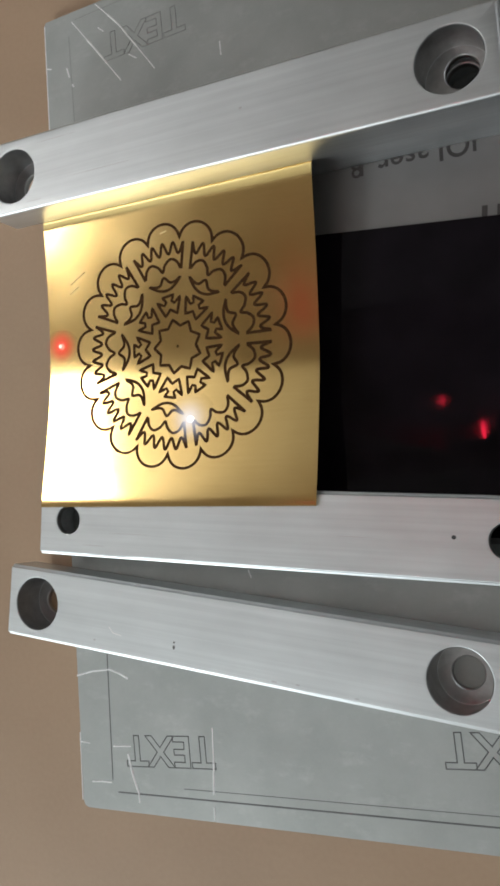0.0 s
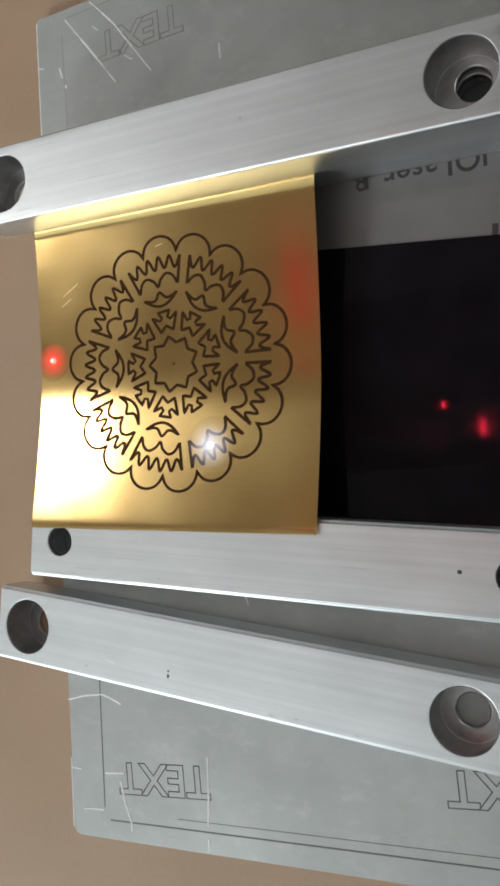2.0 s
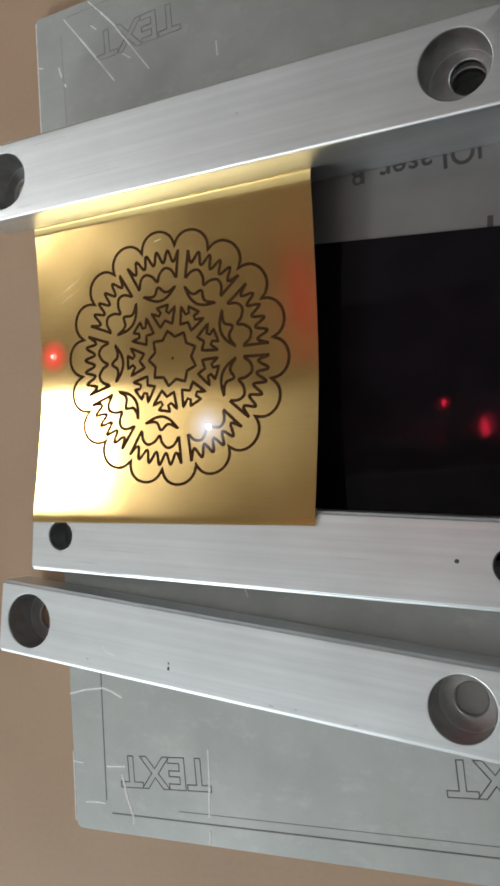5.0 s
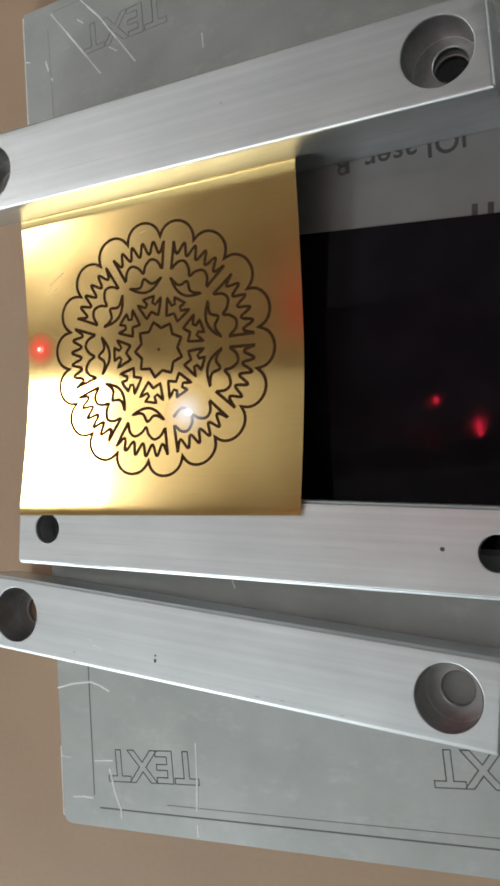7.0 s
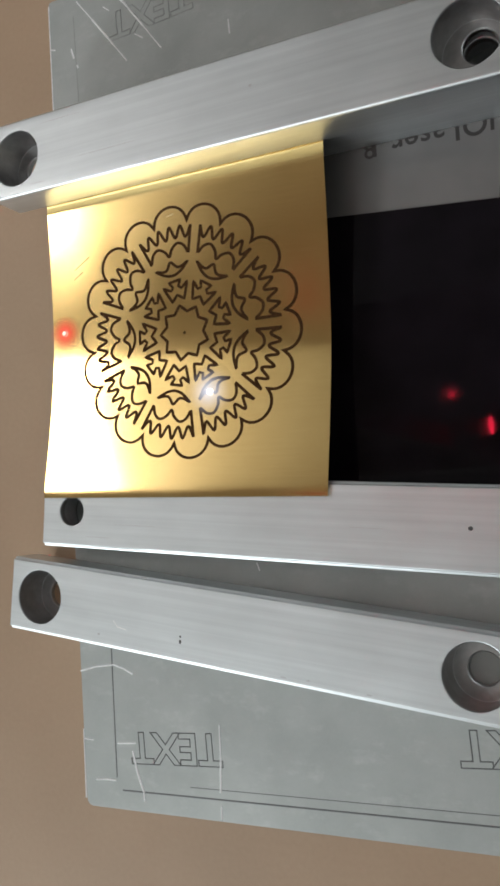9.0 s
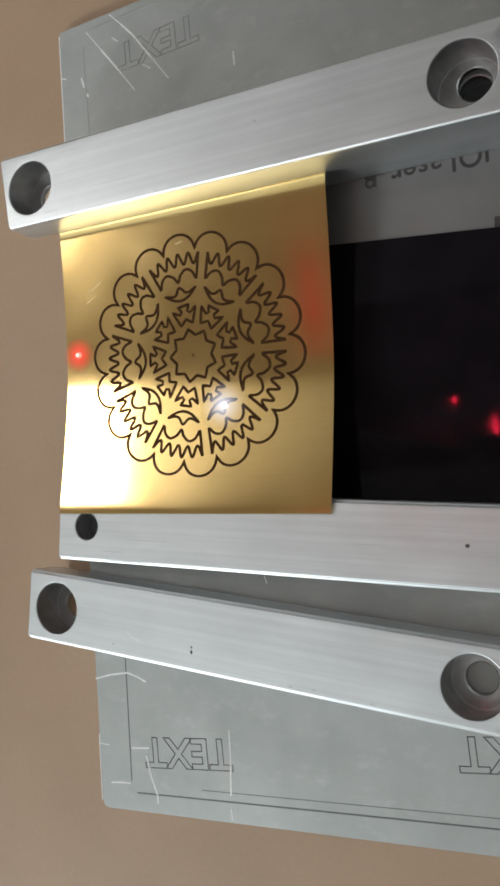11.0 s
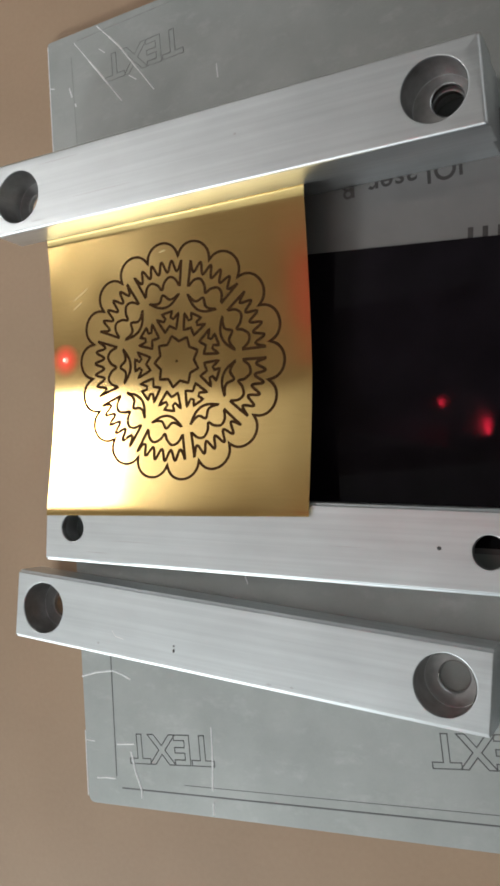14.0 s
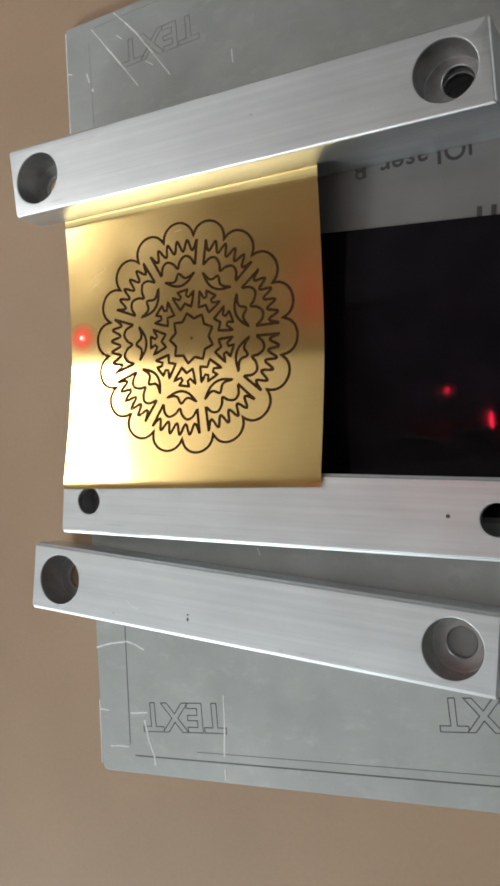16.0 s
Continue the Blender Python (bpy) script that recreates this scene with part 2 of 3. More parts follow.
def base_plate():
    W, H, R = 0.36, 0.341, 0.003
    bm = bmesh.new()
    ring = []
    for cx, cy, a0 in ((R, R, 180), (W - R, R, 270), (W - R, H - R, 0), (R, H - R, 90)):
        r = 0.0012 if (cx, cy) == (R, H - R) else R
        ox, oy = (cx - R + r if cx == R else cx), (cy + R - r if cy == H - R else cy)
        for k in range(7):
            a = radians(a0 + 15 * k)
            ring.append(bm.verts.new((ox + r * math.cos(a), oy + r * math.sin(a), TABLE)))
    base = bm.faces.new(ring)
    up = bmesh.ops.extrude_face_region(bm, geom=[base])
    for v in up["geom"]:
        if isinstance(v, bmesh.types.BMVert):
            v.co.z = 0.0
    top = [e for e in bm.edges if all(abs(v.co.z) < 1e-7 for v in e.verts)]
    bmesh.ops.bevel(bm, geom=top, offset=0.0005, segments=2, affect="EDGES")
    for v in bm.verts:
        v.co.x += 0.0011 * (1 - v.co.y / H)
        v.co.y -= 0.010 * v.co.x * (1 - v.co.y / H)
    bmesh.ops.recalc_face_normals(bm, faces=bm.faces[:])
    plate = thing("base_plate", bm, PLATE, "dull grey metal plate with scribed lines, lettering and scratches", "metal plate")
    scribed_word("TEXT", 0.0243, 0.0175, 0.0405, plate, SCRIBE, height=0.0124, turn=2.0)
    scribed_word("TEXT", 0.1530, 0.0247, 0.0405, plate, SCRIBE, height=0.0124, turn=2.0)
    scribed_word("TEXT", 0.0318, 0.3122, 0.0405, plate, FAINT, height=0.0125, turn=1.5)
    lines = (((0.0168, 0.0620), (0.0165, 0.0120), 0.00026, SCRIBE), ((0.0500, 0.0108), (0.345, 0.0112), 0.00015, SCRIBE), ((0.0190, 0.0073), (0.345, 0.0076), 0.0003, SCRIBE),
             ((0.0133, 0.3300), (0.0143, 0.2750), 0.0002, FAINT), ((0.0170, 0.3365), (0.0650, 0.3377), 0.0003, FAINT), ((0.0650, 0.3377), (0.345, 0.3380), 0.0002, FAINT))
    for a, b, r, mat in lines:
        part("scribed_line", tube([(*a, 0), (*b, 0)], r, 6, flat=0.3), mat, plate)
    scratches = (
        (0.36, (0.0010, 0.0529), (0.0086, 0.0547), (0.0176, 0.0556)), (0.42, (0.0176, 0.0556), (0.0219, 0.0543), (0.0264, 0.0521)),
        (0.30, (0.0012, 0.0262), (0.0060, 0.0258)), (0.36, (0.0175, 0.0252), (0.0262, 0.0257)), (0.40, (0.0062, 0.0106), (0.0110, 0.0110), (0.0159, 0.0109)),
        (0.50, (0.0246, 0.0226), (0.0263, 0.0147), (0.0289, 0.0073)), (0.36, (0.0289, 0.0073), (0.0289, 0.0039)),
        (0.30, (0.0640, 0.0345), (0.0638, 0.0230)), (0.45, (0.0638, 0.0230), (0.0630, 0.0097)), (0.40, (0.0629, 0.0050), (0.0628, 0.0004)),
        (0.26, (0.0283, 0.3399), (0.0345, 0.3330)), (0.45, (0.0345, 0.3330), (0.0398, 0.3268), (0.0480, 0.3145)), (0.28, (0.0480, 0.3145), (0.0564, 0.3018)),
        (0.24, (0.0153, 0.3362), (0.0230, 0.3255)), (0.48, (0.0230, 0.3255), (0.0270, 0.3199), (0.0330, 0.3112)), (0.30, (0.0330, 0.3112), (0.0395, 0.3017)),
        (0.40, (0.0114, 0.3160), (0.0127, 0.3111)), (0.45, (0.0141, 0.3078), (0.0147, 0.3062)), (0.26, (0.0440, 0.3120), (0.0478, 0.3090)), (0.22, (0.0290, 0.3290), (0.0320, 0.3262)),
        (0.34, (0.0873, 0.3035), (0.0874, 0.3005), (0.0875, 0.2975)), (0.28, (0.0003, 0.3190), (0.0030, 0.3180)),
        (0.30, (0.0012, 0.0300), (0.0010, 0.0030)), (0.30, (0.0003, 0.2850), (0.0003, 0.3390)), (0.26, (0.0840, 0.0935), (0.0850, 0.0905)))
    for wide, *line in scratches:
        part("scratch", tube([(x, y, 0) for x, y in line], wide * 0.001, 6, flat=0.4), CREASE, plate, "thin bright scratch")
    return plate


base_plate()


# ---- drilled bars ----
def bore_lining(x, r_top, r_low, high, wall, shift=(0.0, 0.0)):
    """The machined inside of a bore: its wall, and the ring at the bottom of a wide one."""
    bm, n = bmesh.new(), 56
    wide = r_top > r_low
    low = wall + 0.0001 if wide else high - wall
    levels = [(r_top, high - 0.0006), (r_top, low)]
    if wide:
        levels += [(r_low + 0.0003, low), (r_low - 0.0001, low - 0.0003), (r_low - 0.0001, 0.0003)]
    places = [(0.0, 0.0) if i < 2 else shift for i in range(len(levels))]
    rings = [[bm.verts.new((x + dx + r * math.cos(2 * math.pi * k / n), dy + r * math.sin(2 * math.pi * k / n), z)) for k in range(n)] for (r, z), (dx, dy) in zip(levels, places)]
    for p, q in zip(rings, rings[1:]):
        for k in range(n):
            bm.faces.new((p[k], p[(k + 1) % n], q[(k + 1) % n], q[k]))
    return bm


def drilled_bar(h1, h2, z, width, over, top_hole, bottom_hole, label, saw=((0.0, 0.0), (0.0, 0.0)), shift=(0.0, 0.0), chamfer=(0.0010, 2)):
    """A rectangular aluminium bar, bored through near both ends; h1, h2: the bores' centres in the plan;
    saw: for each end, how much farther out it is cut and how far the cut leans;
    shift: how far the narrow bore lies off the wide one at the second end."""
    (x1, y1), (x2, y2) = h1, h2
    span, high, wall = math.hypot(x2 - x1, y2 - y1), 0.016, 0.0024
    L0, L1 = -span / 2 - over, span / 2 + over
    bm = box(L0, -width / 2, 0, L1, width / 2, high)
    for v in bm.verts:
        out, lean = saw[v.co.x > 0]
        v.co.x += (out if v.co.x > 0 else -out) + lean * v.co.y
    edges = [e for e in bm.edges if abs(e.verts[0].co.x - e.verts[1].co.x) > 0.01]
    if chamfer[1] == 1:
        edges += [e for e in bm.edges if all(v.co.x > 0 and v.co.z > 0.9 * high for v in e.verts)]
    bmesh.ops.bevel(bm, geom=edges, offset=chamfer[0], segments=chamfer[1], affect="EDGES")
    bar = thing("drilled_bar", bm, ALU, label, "metal bar", "drilled aluminium bars")
    cutters = []
    for x in (-span / 2, span / 2):
        wide_up = top_hole > bottom_hole
        cutters.append(cylinder(x, 0, wall if wide_up else high - 2 * wall, high + 0.01, top_hole / 2, 56))
        dx, dy = shift if x > 0 else (0.0, 0.0)
        cutters.append(cylinder(x + dx, dy, -0.01, 2 * wall if wide_up else high - wall, bottom_hole / 2, 56))
    temps = []
    for c in cutters:
        t = new("cutter", mesh_from("cutter", c, ALU))
        temps.append(t)
        mod = bar.modifiers.new("cut", "BOOLEAN")
        mod.operation, mod.object, mod.solver = "DIFFERENCE", t, "EXACT"
    mod = bar.modifiers.new("edge", "BEVEL")
    mod.width, mod.segments, mod.limit_method, mod.angle_limit = 0.0005, 2, "ANGLE", radians(50)
    for p in bar.data.polygons:
        p.use_smooth = True
    even = bar.modifiers.new("even", "WEIGHTED_NORMAL")
    even.weight, even.keep_sharp = 100, True
    bpy.context.view_layer.update()
    me = evaluated(bar)
    bar.modifiers.clear()
    bar.data = me
    for t in temps:
        bpy.data.objects.remove(t)
    for x in (-span / 2, span / 2):
        part("bore", bore_lining(x, top_hole / 2 - 0.00015, bottom_hole / 2, high, wall, shift if x > 0 else (0.0, 0.0)), BORE, bar, "dull machined bore")
    bar.matrix_world = pose((x1 + x2) / 2, (y1 + y2) / 2, z, 0, 0, math.degrees(math.atan2(y2 - y1, x2 - x1)))
    bpy.context.view_layer.update()
    return bar


def mark_on(bar, x, y, shape, name="speck", mat=None, label="small dark speck"):
    """A flat mark on a bar's upper face at a place of the plan."""
    p = bar.matrix_world.inverted() @ Vector((x, y, bar.location.z + 0.016))
    ob = part(name, shape, mat or SPECK, bar, label)
    ob.location = (p.x, p.y, 0.016)
    return ob


UP = 0.0177
bar_low = drilled_bar((-0.0050, 0.0845), (0.1637, 0.0571), 0.0, 0.0288, 0.0148, 0.0210, 0.0110, "silver aluminium bar with wide bores, lying skewed on the plate", ((-0.0004, -0.03), (0.0006, -0.02)))
bar_mid = drilled_bar((0.0129, 0.1173), (0.1824, 0.0999), 0.0, 0.0283, 0.0148, 0.0112, 0.0200, "silver aluminium bar with narrow bores, under the brass sheet's edge", ((-0.0009, 0.0), (0.0, 0.0)))
bar_support = drilled_bar((0.0290, 0.2562), (0.1828, 0.2500), 0.0, 0.0288, 0.0148, 0.0112, 0.0200, "silver aluminium bar under the brass sheet and clamping bar", ((0.0, 0.0), (-0.0010, 0.0)))
bar_top = drilled_bar((0.0076, 0.2554), (0.1820, 0.2489), UP, 0.0306, 0.0152, 0.0218, 0.0112, "silver aluminium clamping bar with wide bores, across the brass sheet", ((-0.0017, -0.133), (0.0008, -0.035)), (0.0012, 0.0019), (0.0013, 1))
mark_on(bar_low, 0.0590, 0.0672, ball(0, 0, 0, 0.0005, 0.0008, 0.0001, 10, 6))
mark_on(bar_low, 0.0592, 0.0690, ball(0, 0, 0, 0.0004, 0.0004, 0.0001, 10, 6))
mark_on(bar_mid, 0.1660, 0.1020, ball(0, 0, 0, 0.0008, 0.0007, 0.0001, 10, 6), "pin_hole", None, "tiny dark pin hole")
mark_on(bar_low, 0.0330, 0.0735, tube([(-0.003, 0.001, 0), (-0.001, -0.001, 0), (0.003, -0.0015, 0)], 0.0002, 6, flat=0.4), "scratch", CREASE, "thin bright scratch")


for x, y, a, b in ((0.0450, 0.0905, 0.0014, 0.0003), (0.0230, 0.0700, 0.0005, 0.0004), (0.0990, 0.0555, 0.0012, 0.0003), (0.1080, 0.0545, 0.0008, 0.0003), (0.1290, 0.0505, 0.0010, 0.0002)):
    mark_on(bar_low, x, y, ball(0, 0, 0, a, b, 0.0001, 10, 6), "dent", NICK, "small grey dent")
for x, y, a, b in ((0.0250, 0.1065, 0.0060, 0.00014), (0.0420, 0.1100, 0.0100, 0.00012), (0.0330, 0.1020, 0.0130, 0.00016), (0.1420, 0.0900, 0.0090, 0.00012), (0.1330, 0.1040, 0.0070, 0.00012)):
    mark_on(bar_mid, x, y, ball(0, 0, 0, a, b, 0.00006, 12, 6), "die_line", NICK, "fine grey die line")
for x, y, a, b in ((0.0300, 0.2655, 0.0100, 0.00012), (0.0500, 0.2480, 0.0140, 0.00012), (0.1100, 0.2540, 0.0006, 0.0005), (0.0180, 0.2430, 0.0040, 0.00015)):
    mark_on(bar_top, x, y, ball(0, 0, 0, a, b, 0.00006, 12, 6), "die_line", NICK, "fine grey die line")


# ---- printed card with a gloss black panel ----
def printed_card():
    turn = -6.3
    card = thing("printed_card", box(-0.05, -0.11, 0.0002, 0.16, 0.045, 0.0010, 0.0002), CARD, "grey printed card with a gloss black panel, under the bars", "card")
    card.matrix_world = pose(0.124, 0.2150, 0, 0, 0, turn)
    part("black_panel", box(-0.048, -0.108, 0.0010, 0.158, 0.0, 0.0013, 0.0001), GLOSS_BLACK, card, "gloss black panel")
    for x in (0.0583, 0.0634, 0.0686):
        part("printed_stroke", box(x, 0.0, 0.0010, x + 0.0019, 0.0038, 0.0011), INK, card)
    # the heading, of which one word can be read
    data = bpy.data.curves.new("heading", "FONT")
    data.body, data.size, data.extrude, data.offset = "Laser", 1.0, 0.01, 0.01
    probe = new("probe", data)
    bpy.context.view_layer.update()
    me = evaluated(probe)
    bpy.data.objects.remove(probe)
    lo = min(v.co.x for v in me.vertices)
    hi = max(v.co.x for v in me.vertices)
    k = 0.0235 / (hi - lo)
    for v in me.vertices:
        v.co = (-(v.co.x - lo) * k, -v.co.y * k, v.co.z * 0.004)
    me.materials.clear()
    me.materials.append(INK)
    word = new("heading", me)
    lean = pose(0.0443, 0.0289, 0.00104, 0, 0, 4.8)
    word.parent, word.matrix_basis = card, lean
    ring = [(0.0052 + 0.0033 * math.cos(a), -0.0034 + 0.0034 * math.sin(a), 0.0) for a in [2 * math.pi * i / 24 for i in range(24)]]
    marks = [("printed_ring", tube(ring, 0.00065, 6, True, 0.12)), ("printed_stroke", box(0.0102, -0.0068, 0, 0.0114, 0.0, 0.0001))]
    marks.append(("faded_stroke", box(-0.0301, -0.0066, 0, -0.0290, 0.0, 0.0001)))
    for y, r in ((-0.0049, 0.0015), (-0.0017, 0.0017)):
        marks.append(("faded_ring", tube([(-0.0315 + r * math.cos(a), y + r * math.sin(a), 0.0) for a in [2 * math.pi * i / 16 for i in range(16)]], 0.0005, 6, True, 0.12)))
    for name, bm in marks:
        part(name, bm, FADED if "faded" in name else INK, card).matrix_basis = lean
    return card


printed_card()

# ---- brass sheet with its engraving ----
BRASS_TURN = -3.8
BRASS_AT = Vector((0.0010, 0.1233, 0.0))
UX, VX = Vector((math.cos(radians(BRASS_TURN)), math.sin(radians(BRASS_TURN)), 0)), Vector((-math.sin(radians(BRASS_TURN)), math.cos(radians(BRASS_TURN)), 0))
CENTRE = Vector((0.0666, 0.1803, 0.0))
SHEET_W, SHEET_V, SAG = 0.1198, 0.130, 0.0545


def sheet_height(v):
    """Height of the sheet's upper face: it rests on two bars, bent a little along a line between them."""
    rise, curl = (0.079, 0.63) if v < SAG else (0.050, 0.65)
    z = 0.0124 + rise * (math.hypot(v - SAG, 0.010) - 0.010) + curl * (v - SAG) ** 2
    return -0.0001 * math.log(math.exp(-(z - 0.0177) / 0.0001) + 1.0) + 0.0177


def sheet_place(u, v, lift=0.0):
    return Vector((u, v, sheet_height(v) + lift))


MID = (CENTRE - BRASS_AT).dot(UX), (CENTRE - BRASS_AT).dot(VX)


def on_sheet(r, degrees):
    """Place in the sheet's space of a point of the rosette, by radius in millimetres and angle in the plan."""
    a = radians(degrees - BRASS_TURN)
    return MID[0] + r * 0.000978 * math.cos(a), MID[1] + r * 0.000978 * math.sin(a)


def brass_sheet():
    bm, nu, nv = bmesh.new(), 24, 130
    rows = []
    for z in (0.0, -0.0004):
        rows.append([[bm.verts.new(sheet_place(SHEET_W * i / nu, SHEET_V * j / nv, z)) for i in range(nu + 1)] for j in range(nv + 1)])
    for k, grid in enumerate(rows):
        for j in range(nv):
            for i in range(nu):
                q = (grid[j][i], grid[j][i + 1], grid[j + 1][i + 1], grid[j + 1][i])
                bm.faces.new(q if k == 0 else q[::-1])
    rim = [(0, i) for i in range(nu)] + [(j, nu) for j in range(nv)] + [(nv, i) for i in range(nu, 0, -1)] + [(j, 0) for j in range(nv, 0, -1)]
    edge = [[bm.verts.new(rows[k][j][i].co) for j, i in rim] for k in (0, 1)]
    for a in range(len(rim)):
        b = (a + 1) % len(rim)
        bm.faces.new((edge[0][a], edge[1][a], edge[1][b], edge[0][b]))
    sheet = thing("brass_sheet", bm, BRASS, "thin shiny brass sheet with a dark engraved rosette, sagging between bars", "brass sheet", smooth=True)
    sheet.matrix_world = pose(*BRASS_AT, 0, 0, BRASS_TURN)
    return sheet


def smooth_path(points, closed, steps=6):
    """A rounded line through points of the plane."""
    out, n = [], len(points)
    for i in range(n if closed else n - 1):
        p = [Vector(points[(i + k) % n]) if closed else Vector(points[max(0, min(n - 1, i + k))]) for k in (-1, 0, 1, 2)]
        for s in range(steps):
            t = s / steps
            out.append(0.5 * (2 * p[1] + (p[2] - p[0]) * t + (2 * p[0] - 5 * p[1] + 4 * p[2] - p[3]) * t * t + (3 * p[1] - p[0] - 3 * p[2] + p[3]) * t ** 3))
    if not closed:
        out.append(Vector(points[-1]))
    return out


def fine_path(points, closed, step=0.0008):
    out, n = [], len(points)
    for i in range(n if closed else n - 1):
        a, b = Vector(points[i]), Vector(points[(i + 1) % n])
        m = max(1, int((b - a).length / step))
        out += [a.lerp(b, k / m) for k in range(m)]
    if not closed:
        out.append(Vector(points[-1]))
    return out


def burnt_line(name, points, closed, parent, wide=0.00058):
    return part(name, tube([sheet_place(p[0], p[1], 0.00002) for p in points], wide * 1.03, 6, closed, 0.12), BURN, parent)


SHEET = brass_sheet()
ZIGZAG = [(30.2, 16.2), (40.7, 16.9), (36.3, 13.8), (40.7, 10.3), (36.3, 6.8), (40.9, 3.4), (36.2, 0.0), (40.9, -3.4), (36.3, -6.8), (40.7, -10.3), (36.3, -13.8), (40.7, -16.9), (30.2, -16.2)]
WAVE = [(30.2, -16.2), (33.3, -12.2), (34.3, -7.4), (32.4, -2.8), (30.0, 0.0), (32.4, 2.8), (34.3, 7.4), (33.3, 12.2), (30.2, 16.2)]
CROWN = [(13.0, 12.0), (19.7, 16.0), (17.2, 7.8), (18.2, 4.0), (20.5, 7.2), (20.5, -7.2), (18.2, -4.0), (17.2, -7.8), (19.7, -16.0), (13.0, -12.0), (14.9, 0.0)]
LIP_OUT = [(27.2, -15.6), (24.2, -9.8), (22.8, -3.3), (22.8, 3.3), (24.2, 9.8), (27.2, 15.6)]
LIP_IN = [(27.2, 15.6), (25.6, 10.0), (25.5, 5.0), (27.8, 0.3), (25.5, -5.0), (25.6, -10.0), (27.2, -15.6)]
FRESH = -63.3


def rosette():
    lobes = []
    for k in range(18):
        a0 = 2.1 + 20 * k
        p, q = Vector(on_sheet(41.8, a0)), Vector(on_sheet(41.8, a0 + 20))
        m, half = (p + q) / 2, (q - p) / 2
        out = Vector((half.y, -half.x))
        for i in range(14):
            a = math.pi * i / 14
            lobes.append(m - half * math.cos(a) * (1 + 0.06 * math.sin(a)) + out * math.sin(a))
    burnt_line("engraved_scallop_ring", lobes, True, SHEET)
    burnt_line("engraved_star", fine_path([on_sheet(10.7 if i % 2 == 0 else 8.2, 56.7 + 20 * i) for i in range(18)], True), True, SHEET)
    burnt_line("engraved_centre", smooth_path([on_sheet(0.4, a) for a in range(0, 360, 60)], True, 2), True, SHEET, 0.00016)
    for k in range(9):
        mid = 56.7 + 40 * k
        at = [on_sheet(r, mid + a) for r, a in ZIGZAG]
        wave = smooth_path([on_sheet(r, mid + a) for r, a in WAVE], False)
        burnt_line("engraved_flame", at[:1] + smooth_path(at[1:-1], False, 7) + wave[:-1], True, SHEET)
        burnt_line("engraved_crown", fine_path([on_sheet(r, mid + a) for r, a in CROWN], True), True, SHEET)
        if k != 6:
            lips = smooth_path([on_sheet(r, mid + a) for r, a in LIP_IN], False)[:-1] + smooth_path([on_sheet(r, mid + a) for r, a in LIP_OUT], False)[:-1]
            burnt_line("engraved_lip_figure", lips, True, SHEET)


rosette()
for (u0, v0), (u1, v1) in (((0.0120, 0.0905), (0.0195, 0.0950)), ((0.0115, 0.0868), (0.0160, 0.0895)), ((0.0560, 0.1050), (0.0590, 0.1056))):
    part("scratch", tube([sheet_place(u0, v0), sheet_place((u0 + u1) / 2, (v0 + v1) / 2), sheet_place(u1, v1)], 0.00022, 6, flat=0.3), SHINE, SHEET, "short bright scratch")


def fresh_lips():
    """The last figure, cut while the film runs, in short strokes in the order in which they are burnt."""
    path = smooth_path([on_sheet(r, FRESH + a) for r, a in [(r, -a) for r, a in LIP_IN]], False, 8)
    path += smooth_path([on_sheet(r, FRESH + a) for r, a in [(r, -a) for r, a in LIP_OUT]], False, 8)[1:]
    n = 12
    cuts = [round(i * (len(path) - 1) / n) for i in range(n + 1)]
    return [burnt_line("fresh_stroke", path[a:b + 1], False, SHEET) for a, b in zip(cuts, cuts[1:])], path


STROKES, LIP_PATH = fresh_lips()

# ---- unseen laser marker above the work, with red emitters for the reflections ----
RED_HOT = glowing("red_diode_glow", (1.0, 0.02, 0.06), 110.0)
RED_SOFT = glowing("red_patch_glow", (1.0, 0.02, 0.11), 0.52)


def laser_marker():
    m = tagged(new("laser_marker"), "unseen pale laser marking head on a column, mirrored in the brass", "laser marker")
    part("column", box(-0.62, 0.20, TABLE, -0.52, 0.31, 0.952, 0.004), HOUSING, m)
    # Head and beam housing are sized so their reflection browns the brass's upper half.
    part("head", box(-0.30, 0.165, 0.95, 0.02, 0.435, 1.08, 0.006), HOUSING, m)
    part("beam_housing", box(-0.92, 0.165, 0.952, -0.295, 0.432, 1.07, 0.006), HOUSING, m)
    # Hanger, bracket and arms are added to carry the diodes.
    part("hanger", box(-0.020, 0.182, 0.317, -0.010, 0.210, 0.952, 0.001), HOUSING, m)
    part("bracket", box(-0.020, 0.178, 0.312, 0.014, 0.216, 0.318, 0.001), HOUSING, m)
    part("bracket_arm", box(0.010, 0.184, 0.312, 0.099, 0.194, 0.318, 0.001), HOUSING, m)
    part("pilot_diode", ball(0.0928, 0.1886, 0.311, 0.0011, 0.0024, 0.001), RED_HOT, m, "glowing red diode")
    # Added emitter whose reflection makes the red patch on the brass's right edge.
    part("red_patch_panel", box(-0.270, 0.250, 0.946, -0.235, 0.325, 0.951, 0.0005), RED_SOFT, m, "added glowing red panel, mirrored as a patch in the brass")
    part("arm", box(-0.53, 0.195, 0.75, 0.046, 0.215, 0.78, 0.003), HOUSING, m)
    # Stretched along y, so its reflection in the black panel streaks.
    part("alignment_diode", ball(0.041, 0.204, 0.748, 0.0030, 0.011, 0.003), RED_HOT, m, "glowing red diode")
    return m


laser_marker()


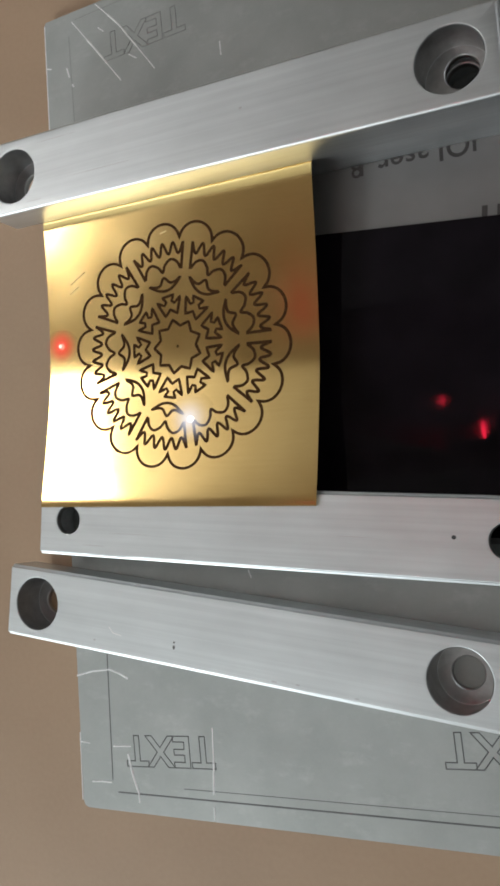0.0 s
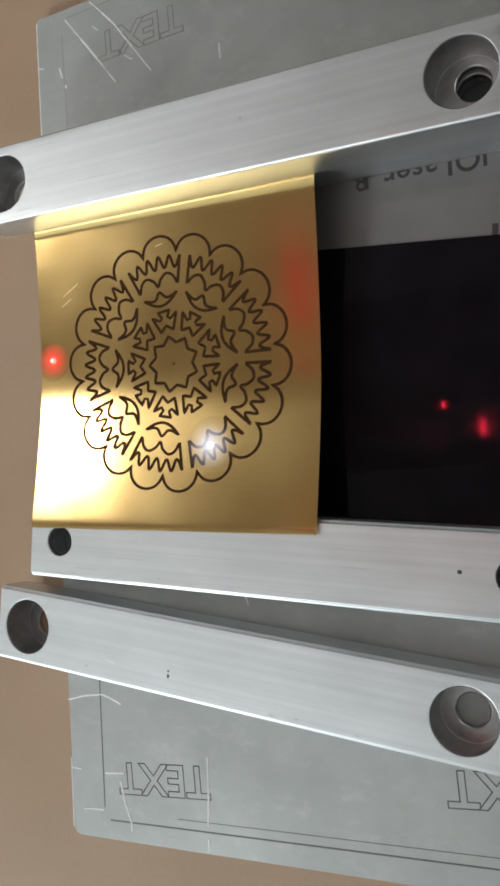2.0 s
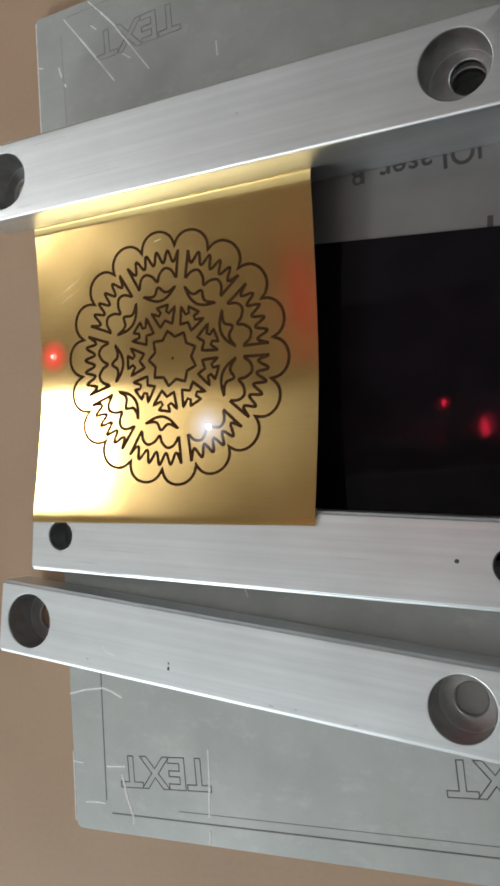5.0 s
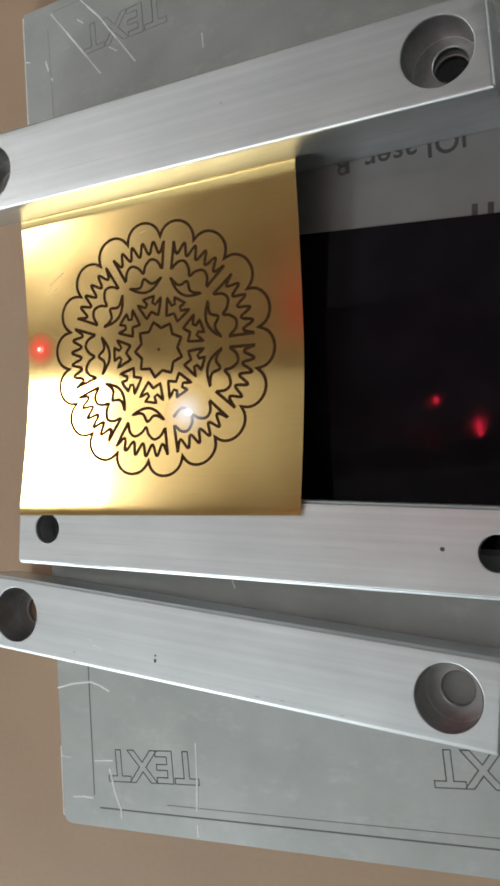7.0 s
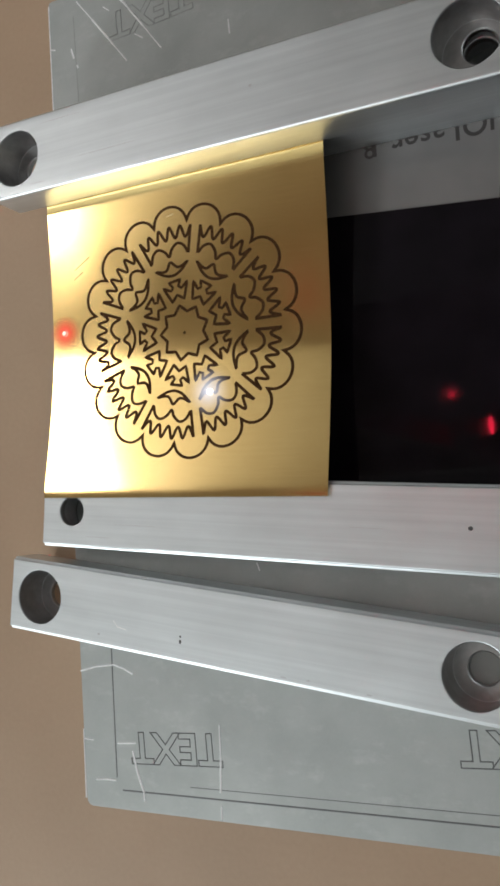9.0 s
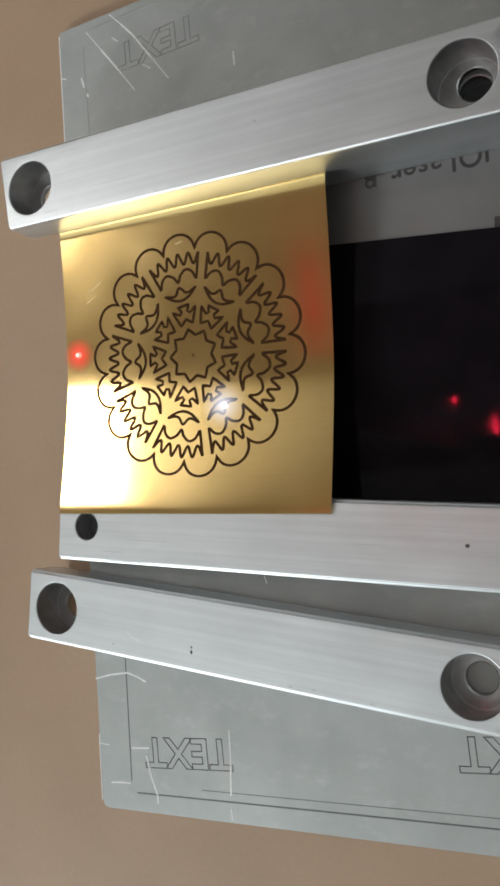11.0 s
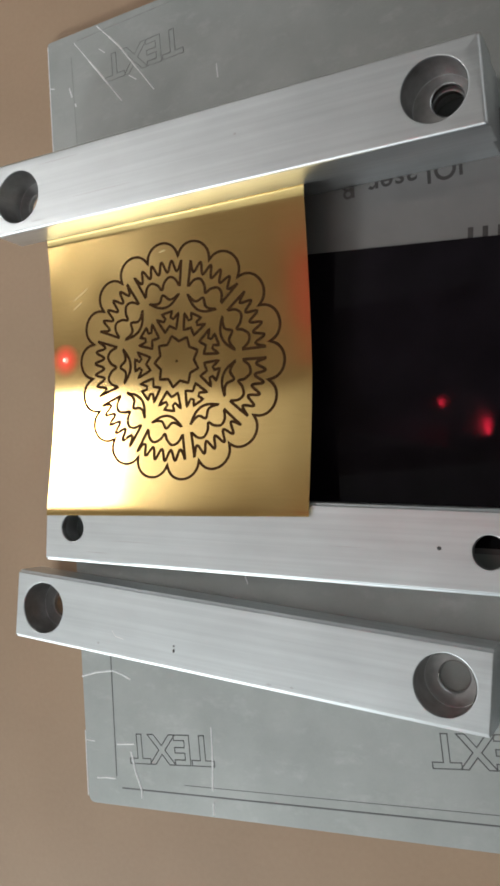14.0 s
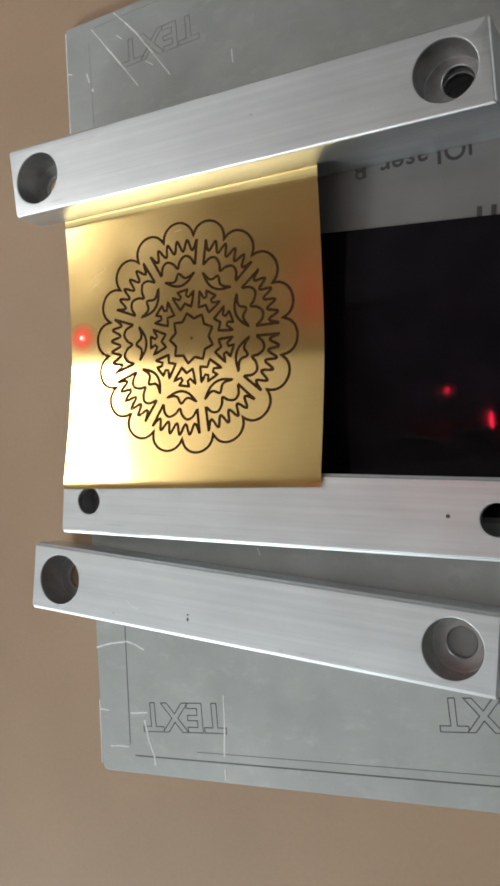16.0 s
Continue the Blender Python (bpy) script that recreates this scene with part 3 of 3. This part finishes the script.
def fading_bloom(name, colour, strength, radius, dense, power=2.4):
    """Lens bloom put into an emissive surface that thins out from its middle to its rim."""
    m = bpy.data.materials.new(name)
    m.use_nodes = True
    nodes, links = m.node_tree.nodes, m.node_tree.links
    nodes.clear()
    out, e, t, mix = (nodes.new("ShaderNode" + k) for k in ("OutputMaterial", "Emission", "BsdfTransparent", "MixShader"))
    e.inputs["Color"].default_value, e.inputs["Strength"].default_value = (*colour, 1), strength
    g, p, k = nodes.new("ShaderNodeTexGradient"), nodes.new("ShaderNodeMath"), nodes.new("ShaderNodeMath")
    g.gradient_type = "SPHERICAL"
    links.new(coords(nodes, links, (1 / radius,) * 3), g.inputs["Vector"])
    p.operation, p.inputs[1].default_value = "POWER", power
    k.operation, k.inputs[1].default_value = "MULTIPLY", dense
    links.new(g.outputs["Fac"], p.inputs[0])
    links.new(p.outputs[0], k.inputs[0])
    links.new(k.outputs[0], mix.inputs[0])
    links.new(t.outputs[0], mix.inputs[1])
    links.new(e.outputs[0], mix.inputs[2])
    links.new(mix.outputs[0], out.inputs[0])
    return m


def dish(radius, lift, sides=40):
    """A shallow cap, a little raised in the middle."""
    bm = bmesh.new()
    rings = [[bm.verts.new((radius * q * math.cos(2 * math.pi * k / sides), radius * q * math.sin(2 * math.pi * k / sides), lift * (1.2 - q * q))) for k in range(sides)] for q in (0.2, 0.5, 0.8, 1.0)]
    bm.faces.new(rings[0])
    for p, q in zip(rings, rings[1:]):
        for k in range(sides):
            bm.faces.new((p[k], q[k], q[(k + 1) % sides], p[(k + 1) % sides]))
    return bm


def pilot_spot():
    """The red dot that the pilot beam throws on the brass, made of emissive meshes."""
    u, v = (Vector((0.0114, 0.1887, 0)) - BRASS_AT).dot(UX), (Vector((0.0114, 0.1887, 0)) - BRASS_AT).dot(VX)
    at = BRASS_AT + UX * u + VX * v
    spot = tagged(new("pilot_spot"), "small spot of red laser light on the brass sheet, as glowing meshes", "laser dot")
    spot.location = (at.x, at.y, sheet_height(v))
    # The beam's light on the brass: an emissive ball, then a bloom cap.
    part("core", ball(0, 0, 0, 0.0013, 0.0013, 0.0012), glowing("pilot_core", (1.0, 0.45, 0.36), 2.6), spot, "pale red core")
    part("halo", dish(0.0085, 0.0008), fading_bloom("pilot_halo", (1.0, 0.11, 0.08), 1.2, 0.0080, 1.0, 1.5), spot, "faint red bloom, as an emissive cap")
    return spot


pilot_spot()


def plasma_spark():
    s = tagged(new("plasma_spark"), "tiny blinding white spark burning a line into brass", "spark")
    part("core", ball(0, 0, 0, 0.0011, 0.0011, 0.0011), glowing("spark_core", (0.97, 0.98, 1.0), 10.0), s, "white-hot core")
    # Lens bloom around the spark, modelled as a see-through emissive cap.
    part("glow", dish(0.0110, 0.0012), fading_bloom("spark_bloom", (0.86, 0.88, 1.0), 1.25, 0.0110, 1.0), s, "pale bluish lens bloom, as an emissive cap")
    return s


SPARK = plasma_spark()


# ---- what moves ----
def lip_time(f):
    """Seconds at which the cutting of the last figure reaches the fraction f of its outline."""
    return 6.45 + 2.05 * f


def motions():
    def at(r, a, lift=0.0004):
        u, v = on_sheet(r, a)
        p = BRASS_AT + UX * u + VX * v
        return pose(p.x, p.y, sheet_height(v) + lift)

    stops = [(0.0, 29.9, -81.4), (0.3, 37.0, -82.0), (0.5, 39.7, -81.8), (1.0, 38.7, -77.2), (1.5, 37.3, -71.2), (2.0, 35.5, -65.7), (2.5, 38.1, -60.5), (3.0, 39.9, -53.0),
             (3.5, 41.0, -47.2), (4.0, 31.2, -48.0), (4.5, 33.6, -54.5), (5.0, 31.4, -63.0), (5.5, 33.6, -70.5), (6.0, 31.0, -80.0), (6.3, 27.0, -80.5), (6.5, 25.8, -80.5),
             (7.0, 28.0, -66.0), (7.5, 25.7, -50.4), (8.0, 22.3, -68.8), (8.5, 26.3, -79.9), (9.0, 26.2, -68.0), (9.5, 26.4, -50.0), (10.0, 22.8, -66.0), (10.35, 26.5, -79.5),
             (10.7, 26.0, -70.0), (11.0, 25.2, -60.0), (11.25, 25.6, -51.0), (11.5, 23.5, -55.4), (12.0, 23.0, -77.0), (12.2, 25.5, -80.5), (12.5, 25.8, -71.2), (12.8, 25.8, -61.1),
             (13.0, 26.3, -55.9), (13.2, 27.0, -49.8), (13.3, 26.0, -50.5), (13.4, 24.4, -53.9), (13.5, 23.0, -57.9), (13.6, 22.3, -61.3)]
    rows = [(t, at(r, a + 0.4)) for t, r, a in stops]
    out = at(22.3, -61.3).translation
    rows += [(13.7, pose(out.x, out.y, -0.3)), (16.0, pose(out.x, out.y, -0.3))]
    walk(SPARK, rows)
    for i, stroke in enumerate(STROKES):
        t = lip_time((i + 0.8) / len(STROKES))
        walk(stroke, [(0.0, pose(0, 0, -0.0012)), (t - 0.1, pose(0, 0, -0.0012)), (t, pose(0, 0, 0)), (16.0, pose(0, 0, 0))])


motions()
